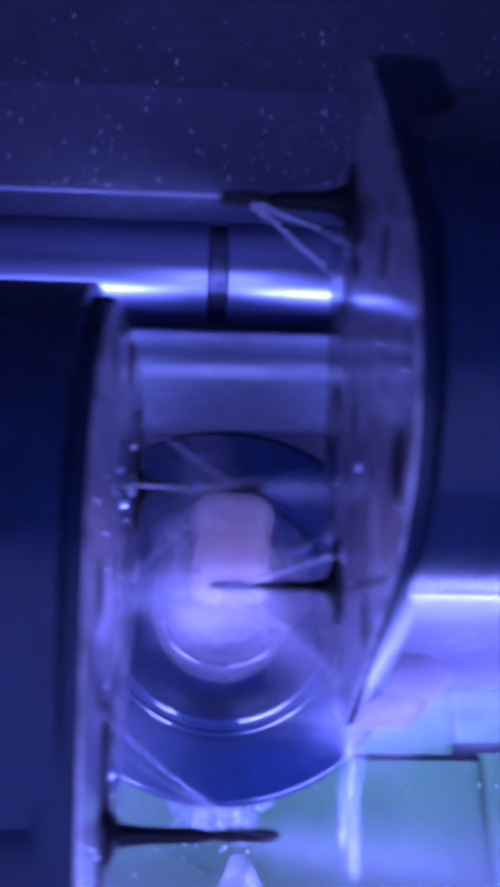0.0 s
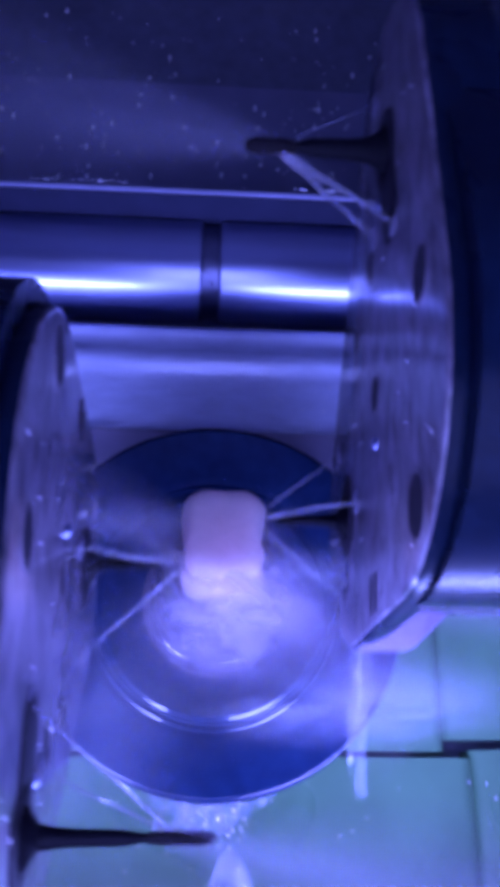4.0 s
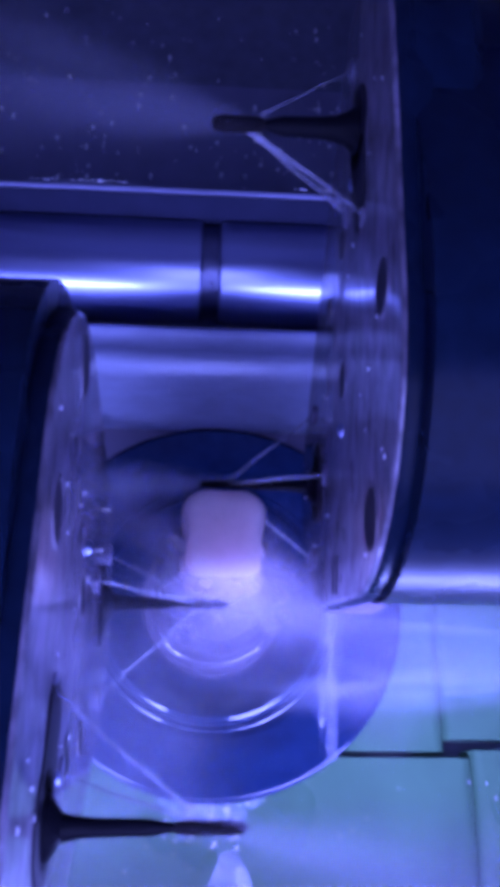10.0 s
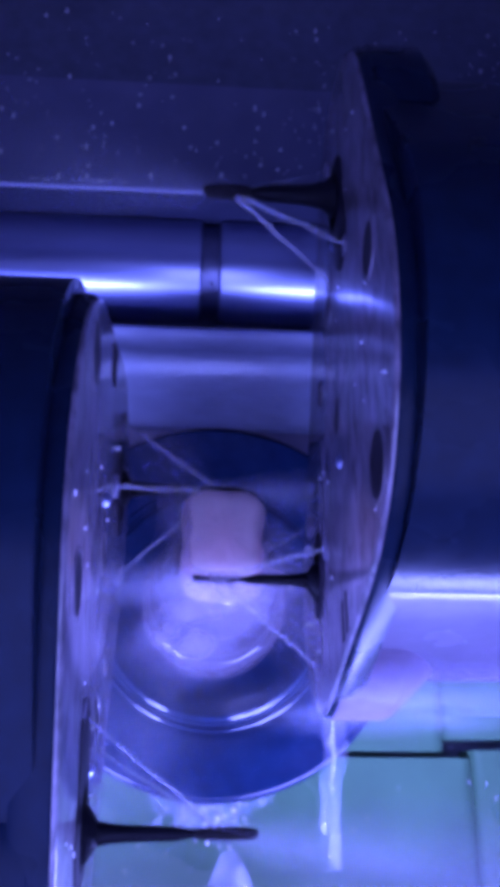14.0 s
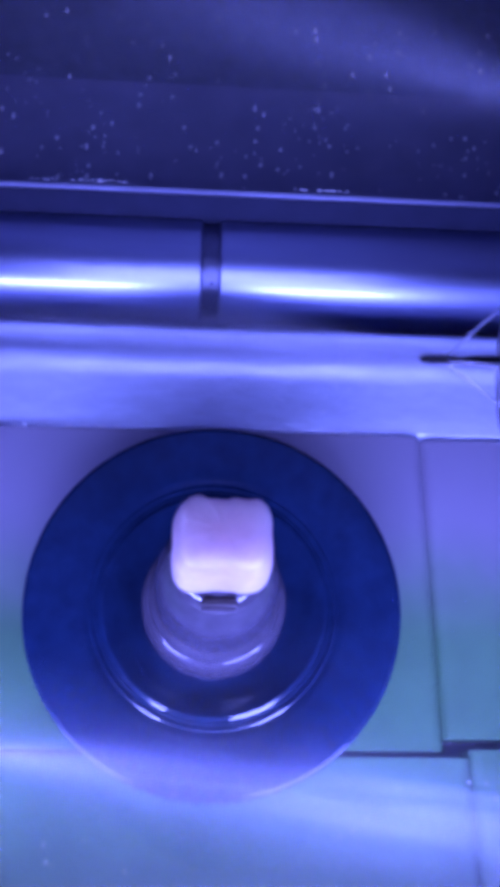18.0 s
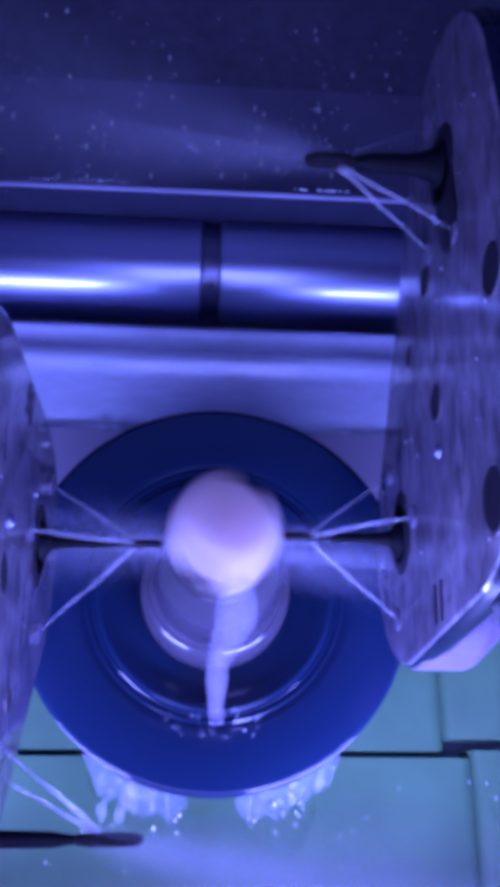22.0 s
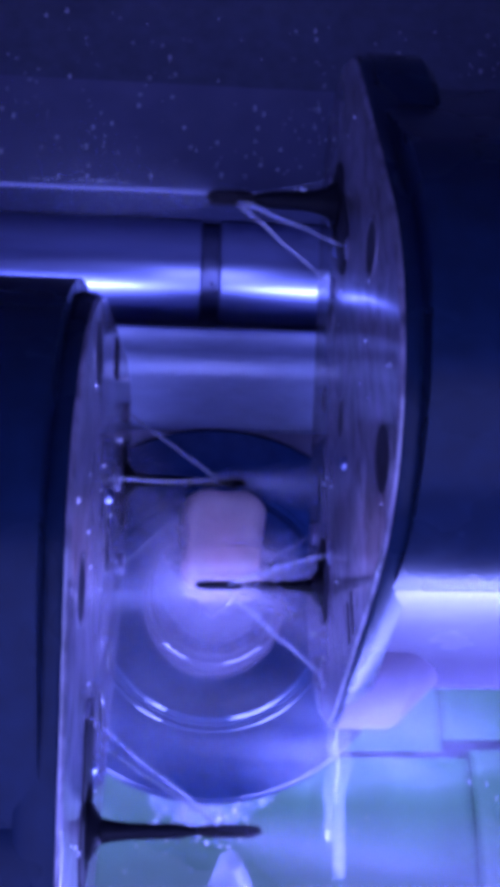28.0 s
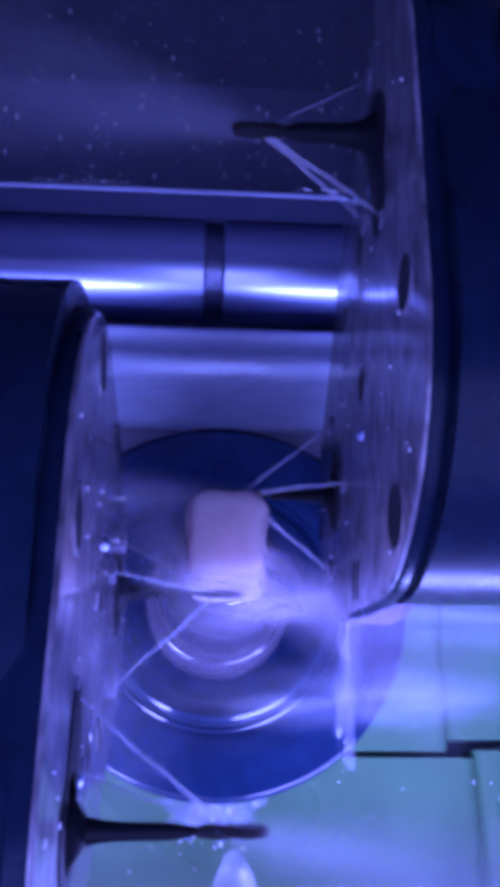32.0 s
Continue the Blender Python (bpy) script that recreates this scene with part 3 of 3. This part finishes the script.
def running_water(name, label, seed, count, width, length, thick, froth, veil=0.0, skirt=0.0):
    """Lumps, threads and beads of water that fall from the origin."""
    e = thing(name, label, "running water")
    rng = random.Random(seed)
    for _ in range(froth):
        c = Vector((rng.gauss(0, width * 0.55), rng.uniform(-0.6, 0.6), 0)) + FALL * (rng.random() ** 1.5 * length * 0.7 - 0.6)
        bm = bmesh.new()
        q = bmesh.ops.create_icosphere(bm, subdivisions=3, radius=1.0)
        r, off = rng.uniform(0.25, 0.8) * thick * 2.2, Vector((rng.uniform(0, 50), 0, 0))
        for v in q["verts"]:
            w = r * (1 + 0.45 * noise.noise(v.co * 1.6 + off) + 0.2 * noise.noise(v.co * 4 + off))
            p = v.co * w
            v.co = (c + Vector((p.x * 1.1, p.y * 0.6, p.z)) + FALL * p.z * -1.3) * MM
        part("splash_lump", bm, M_WATER, e)
    for _ in range(count):
        x, y = rng.gauss(0, width * 0.7), rng.uniform(-0.6, 0.6)
        a = Vector((x, y, 0)) - FALL * rng.uniform(0, 1.0)
        b = a + FALL * length * rng.uniform(0.3, 1.0) + Vector((rng.uniform(-0.5, 0.5), 0, 0))
        r = thick * rng.uniform(0.35, 1.0)
        bm = bmesh.new()
        rod(bm, a, b, r, r * 0.4, 10, 0.35, 16)
        part("strand", bm, M_WATER, e)
    if skirt:
        bm = bmesh.new()
        rim = lambda x: -math.sqrt(max(0.0, 22.0 ** 2 - x * x))
        cols = []
        for i in range(29):
            u = -5.6 + 0.4 * i
            hang = (3.6 + 1.6 * noise.noise(Vector((u * 0.5, seed, 0))) + 1.2 * noise.noise(Vector((u * 1.7, seed, 3)))) * min(1.0, (6.2 - abs(u)) / 1.6)
            top = Vector((u, 0, rim(skirt + u) - rim(skirt) + 0.5))
            cols.append([bm.verts.new((top + FALL * hang * k / 8 + Vector((0.25 * noise.noise(Vector((u * 2, k * 0.7, seed))), 0.5 * noise.noise(Vector((u * 1.1, k * 0.6, seed + 5))), 0))) * MM)
                         for k in range(9)])
        for a, b in zip(cols, cols[1:]):
            for k in range(8):
                bm.faces.new((a[k], b[k], b[k + 1], a[k + 1]))
        sheet = part("water_sheet", bm, M_SKIRT, e, "thin rippled sheet of water below the rim")
        sheet.modifiers.new("thickness", "SOLIDIFY").thickness = 0.0003
        bm = bmesh.new()
        for _ in range(13):
            c = Vector((rng.uniform(-5, 5), -0.5, 0)) + FALL * rng.uniform(1.0, 4.6)
            drop(bm, c + Vector((0, 0, rim(skirt + c.x) - rim(skirt))), rng.choice((0.06, 0.08, 0.11, 0.2)), rng.uniform(0.6, 1.6))
        tagged(part("glints", bm, M_GLINT, e, "bright glints on the falling water"), kind="stuff")
    if veil:
        for x, r, k in ((0.3, veil, 0.8), (-0.9, veil * 0.6, 0.6)):
            bm = bmesh.new()
            rod(bm, Vector((x, 0, 0)) - FALL * 1.5, Vector((x + 0.4, 0, 0)) + FALL * length * k, r, r * 0.7, 16, 0.5, 20)
            part("water_veil", bm, M_DRIP, e, "soft milky sheet of falling water")
    bm = bmesh.new()
    for _ in range(count * 4):
        c = Vector((rng.gauss(0, width * 0.9), rng.uniform(-0.8, 0.8), 0)) + FALL * rng.uniform(-0.5, length * 1.1)
        drop(bm, c, thick * rng.uniform(0.12, 0.42), rng.uniform(1, 1.8))
    tagged(part("beads", bm, M_DROP, e), kind="stuff")
    return e


def trickle():
    e = thing("water_trickle", "milky trickle of water running off the crown", "running water")
    bm = bmesh.new()
    flow(bm, [(1.0, -2, -4.4), (1.3, 1.5, -6.8), (0.8, 6, -8.0), (0.4, 11, -8.7), (0.1, 16, -9.6), (0.2, 21.8, -14.0)], (1.0, 2.0, 1.7, 1.35, 1.2, 0.8))
    part("strand", bm, M_TRICKLE, e)
    rng = random.Random(12)
    bm = bmesh.new()
    for _ in range(60):
        a, r = rng.uniform(0, 2 * math.pi), 3.6 * rng.random() ** 0.6
        drop(bm, (0.2 + r * math.cos(a) * 1.5, 22.6 + rng.uniform(-0.5, 0.3), -14.2 + r * math.sin(a) * 0.6), rng.uniform(0.06, 0.17), rng.uniform(0.7, 1.3))
    tagged(part("splash_beads", bm, M_WATER, e, "splash where the trickle lands on the flange"), kind="stuff")
    return e



def spray():
    e = thing("grinding_spray", "milky water spray flung off the crown by the tools", "water spray")
    fins("spray_veil", 4, [(11.5, 11.5), (-11.5, 11.5)], M_CLOUD, e, "milky veil round the crown", pose(0, 0, 0))
    fins("drifting_spray", 3, [(26, 26), (-26, 26)], M_HAZE, e, "thin drifting spray", pose(0, 0, 0))
    for k in range(3):
        bm = bmesh.new()
        bm.faces.new([bm.verts.new((x * MM, 0, z * MM)) for x, z in ((0, 2), (-22, 7.8), (-22, -7.8), (0, -2))])
        flung.append(part("flung_spray", bm, M_SPLASH, e, "streaked fan of flung water"))
    return e


flung = []
grinding_spray = spray()
droplets()
run_left = running_water("water_run_off", "clear water running off the flange rim in strands", 3, 5, 3.0, 6, 0.3, 12, skirt=-8.2)
run_right = running_water("water_run_off", "clear water running off the flange rim in strands", 8, 5, 2.4, 6, 0.3, 10, skirt=8.2)
drip = running_water("water_drip", "stream of water dripping from the grinding unit", 5, 3, 0.6, 21, 0.16, 4, 0.85)
crown_trickle = trickle()

# seconds, right face, left face (mm), swing (degrees)
TOOL_ROWS = (
    (0, 9.4, -8.9, -12.5), (0.3, 13.8, -13.0, -1.1), (0.5, 11.5, -10.8, 10.5), (0.7, 10.4, -10.2, 13.0), (1, 12.8, -13.4, 9.1),
    (1.3, 9.7, -10.7, -9.4), (1.5, 8.9, -9.9, -11.5), (1.7, 13.4, -14.4, -1.4), (2, 8.7, -11.8, 11.8), (2.3, 9.9, -12.2, 14.3),
    (2.5, 13.0, -14.4, 3.0), (2.7, 10.4, -11.0, -9.0), (3, 10.4, -11.8, -9.9), (3.3, 12.1, -12.4, 13.0), (3.5, 9.5, -10.5, 12.0),
    (3.9, 12.5, -13.2, 9.8), (4.2, 9.6, -10.2, -6.4), (4.5, 9.2, -9.7, -11.0), (4.8, 13.3, -13.8, -0.2), (5.1, 10.2, -11.3, 13.8),
    (5.5, 8.8, -10.3, 16.7), (5.7, 9.0, -10.4, 18.2), (6, 13.2, -14.0, 4.8), (6.3, 9.3, -9.9, -9.5), (6.5, 10.6, -11.6, -8.9),
    (6.7, 13.0, -13.6, 5.2), (7, 9.6, -10.1, 13.6), (7.3, 8.9, -10.6, 13.1), (7.5, 12.8, -14.0, 7.2), (7.7, 10.4, -10.2, -7.0),
    (8, 9.6, -10.7, -9.5), (8.3, 12.6, -12.3, 13.2), (8.5, 9.9, -10.0, 13.7), (8.7, 9.4, -10.0, 12.2), (9, 12.1, -13.6, 13.0),
    (9.3, 9.6, -10.1, -7.9), (9.5, 8.7, -9.6, -9.2), (9.7, 13.3, -14.0, 0.0), (10, 9.1, -10.9, 14.8), (10.3, 9.4, -10.5, 14.3),
    (10.5, 10.0, -11.3, 13.7), (10.7, 13.4, -13.5, 3.5), (11, 8.8, -9.5, -10.7), (11.3, 13.2, -13.9, -1.7),
    (11.5, 10.6, -10.8, 11.6), (11.7, 8.8, -10.6, 14.2), (12, 12.6, -13.5, 10.8), (12.3, 9.3, -10.2, -8.8),
    (12.5, 9.1, -10.2, -9.7), (12.7, 13.5, -13.7, 0.9), (13, 9.0, -10.1, 11.9), (13.3, 8.8, -10.6, 15.3),
    (13.5, 11.6, -12.5, 12.1), (13.7, 13.2, -13.9, -4.1), (14, 8.6, -9.6, -11.3), (14.3, 12.7, -12.9, 9.1),
    (14.5, 9.3, -10.9, 11.9), (14.8, 12.4, -13.2, 11.8), (15.1, 9.8, -10.9, -5.0), (15.4, 8.9, -9.7, -10.7),
    (15.7, 13.2, -13.8, 0.8), (16, 10.0, -11.0, 13.7), (16.2, 10.6, -11.7, 17.3), (16.5, 14.9, -14.1, 19.7),
    (16.7, 23.4, -22.4, 14.8), (17, 30.3, -33.4, 15.8), (17.3, 30.6, -32.4, 46.8), (18, 30.8, -32.3, 47.8),
    (18.3, 31.2, -32.3, 48.0), (18.5, 32.2, -31.7, 29.9), (18.7, 29.7, -27.3, 2.4), (19, 20.5, -20.4, 1.5),
    (19.3, 17.0, -17.0, 1.3), (22.2, 16.8, -16.8, 1.3), (22.5, 16.2, -16.3, 1.6), (22.7, 24.5, -24.1, 1.4),
    (23, 29.7, -30.0, 2.4), (23.3, 30.9, -32.3, 48.1), (24, 30.8, -32.3, 47.8), (24.2, 30.7, -31.6, 30.9),
    (24.5, 24.5, -24.4, 15.1), (24.7, 17.3, -19.5, 14.1), (24.9, 10.8, -11.9, 15.9), (25, 8.8, -10.1, 16.1),
    (25.2, 11.8, -12.2, 10.9), (25.5, 12.1, -13.6, -5.9), (25.7, 9.4, -10.1, -11.4), (26, 12.6, -13.1, 7.4),
    (26.3, 9.6, -10.6, 12.5), (26.6, 12.8, -13.4, -2.6), (26.9, 9.2, -9.7, -11.0), (27.2, 12.1, -12.2, 7.3),
    (27.5, 12.5, -12.9, 8.1), (27.7, 12.9, -13.0, -6.6), (28, 8.9, -9.4, -13.3), (28.3, 13.3, -13.9, -1.6),
    (28.5, 11.8, -12.1, 11.1), (28.7, 9.8, -11.6, 12.3), (29, 10.9, -11.4, 11.1), (29.3, 12.5, -12.3, -5.8),
    (29.5, 9.1, -9.4, -11.4), (30, 12.7, -13.0, 4.5), (30.2, 9.2, -10.9, 11.2), (30.5, 9.8, -10.3, 11.6),
    (30.8, 13.4, -14.3, -3.3), (31, 9.4, -9.5, -10.6), (31.3, 12.5, -11.6, -8.4), (31.5, 13.6, -13.4, 1.8),
    (31.7, 10.7, -11.5, 10.6), (32, 10.4, -9.9, 12.3),
)
# seconds, feed towards the window (mm), turn (degrees)
SPIN, spun = [], 0.0
for k, step in enumerate([20, 45, 70] + [83.7] * 100 + [70, 45, 20]):
    spun -= step
    SPIN.append((19.1 + (k + 1) / 30, 4.3, spun))
DONE = -360 * 24
WORK_ROWS = (
    (0, 0, 90), (17.15, 0, 90), (17.3, 0, 72), (17.4, 0, 48), (17.5, 0, 28), (17.6, 0, 9), (17.75, 0, 0), (18.2, 0, 0),
    (18.45, 4.3, 0), (19.1, 4.3, 0), *SPIN, (23.25, 4.3, DONE), (23.45, 0, DONE), (23.6, 0, DONE + 2), (23.7, 0, DONE + 10), (23.8, 0, DONE + 36),
    (23.9, 0, DONE + 57), (24.0, 0, DONE + 76), (24.1, 0, DONE + 88), (24.2, 0, DONE + 90), (25, 0, DONE + 90), (32, 0, DONE + 90),
)


def churn(seed):
    """The spray round the crown churns while the tools grind and sinks into the tub while they stand off."""
    rng = random.Random(seed)
    for k_sheet, sheet in enumerate(grinding_spray.children):
        a, rows = rng.uniform(0, 90), []
        for k in range(81):
            a += rng.uniform(25, 70)
            if sheet.name.startswith("flung_spray"):
                side = 215 if sheet in flung[:2] else 40
                m = pose(rng.uniform(-1, 3) * MM, rng.uniform(-5, -3) * MM, rng.uniform(-3, 1) * MM, 0, side + rng.uniform(-25, 22), 0)
            elif sheet.name.startswith("spray_veil"):
                m = pose(rng.uniform(-3.5, 4) * MM, rng.uniform(-4, 2) * MM, rng.uniform(-5, 2) * MM, a, rng.uniform(-15, 15), 0)
            else:
                m = pose((rng.uniform(-4, 4) + (-19, -16, 13)[k_sheet % 3]) * MM, -6 * MM, (rng.uniform(-17, -10) + (14 if k_sheet == 5 else 0)) * MM, rng.uniform(10, 30), 0, rng.uniform(-10, 10))
            rows.append((k * 0.4, m))
        walk(sheet, rows)


def motions():
    churn(2)
    walk(grinding_spray, [(t, mpose(0, y, z)) for t, y, z in (
        (0, 2, -3), (16.4, 2, -3), (16.55, 16, -66), (24.8, 16, -66), (24.95, 2, -3), (32, 2, -3))])
    walk(unit_right, [(t, mpose(r, -22.05, 6.8) @ pose(0, 0, 0, a)) for t, r, l, a in TOOL_ROWS])
    walk(unit_left, [(t, mpose(l, -22.05, -6.8, 0, 180, 0) @ pose(0, 0, 0, a)) for t, r, l, a in TOOL_ROWS])
    for ob, rise in ((work_spindle, 0.1), (crown_blank, 0)):
        walk(ob, [(t, mpose(0, 2 - f, f * rise, 0, a, 0)) for t, f, a in WORK_ROWS])
    for ob, side in ((run_left, -1), (run_right, 1)):
        rows = []
        for t, x, f in ((0, 1.5, 0), (4.2, 2.4, 0), (8.5, 1.2, 0), (13, 2.6, 0), (16.4, 1.6, 0), (17.2, 1.6, -12), (18.3, 1.4, -12), (18.9, 7.0, 4.3), (20.2, 9.0, 4.3),
                        (21.4, 7.6, 4.3), (22.6, 8.8, 4.3), (23.2, 3.0, 4.3), (23.6, 1.2, -12), (24.5, 1.2, -12), (25, 1.4, 0), (28, 2.5, 0), (32, 1.4, 0)):
            x *= side
            rows.append((t, mpose(x, 26.2 - f, 0.4 - math.sqrt(22.2 ** 2 - x * x) + 1.4 * min(f, 0))))
        walk(ob, rows)
    rows = []
    for t, r, l, a in TOOL_ROWS:
        c, s_ = math.cos(radians(a)), math.sin(radians(a))
        y, z = ACTIVE
        p = Vector((r + 2.2, -22.05 + y * c - z * s_, 6.8 + y * s_ + z * c)) + FALL * (11.6 + 45 * max(0, min(1, (t - 16.3) / 0.7, (24.95 - t) / 0.6)))
        rows.append((t, mpose(*p)))
    walk(drip, rows)
    walk(crown_trickle, [(t, mpose(0, y, z)) for t, y, z in (
        (0, 6, -23), (16.4, 6, -23), (17, 14, -36), (18.62, 14, -36), (18.78, -2.3, 0), (22.8, -2.3, 0), (22.98, 6, -23), (23.3, 14, -36),
        (24.5, 14, -36), (25.2, 6, -23), (32, 6, -23))])


motions()
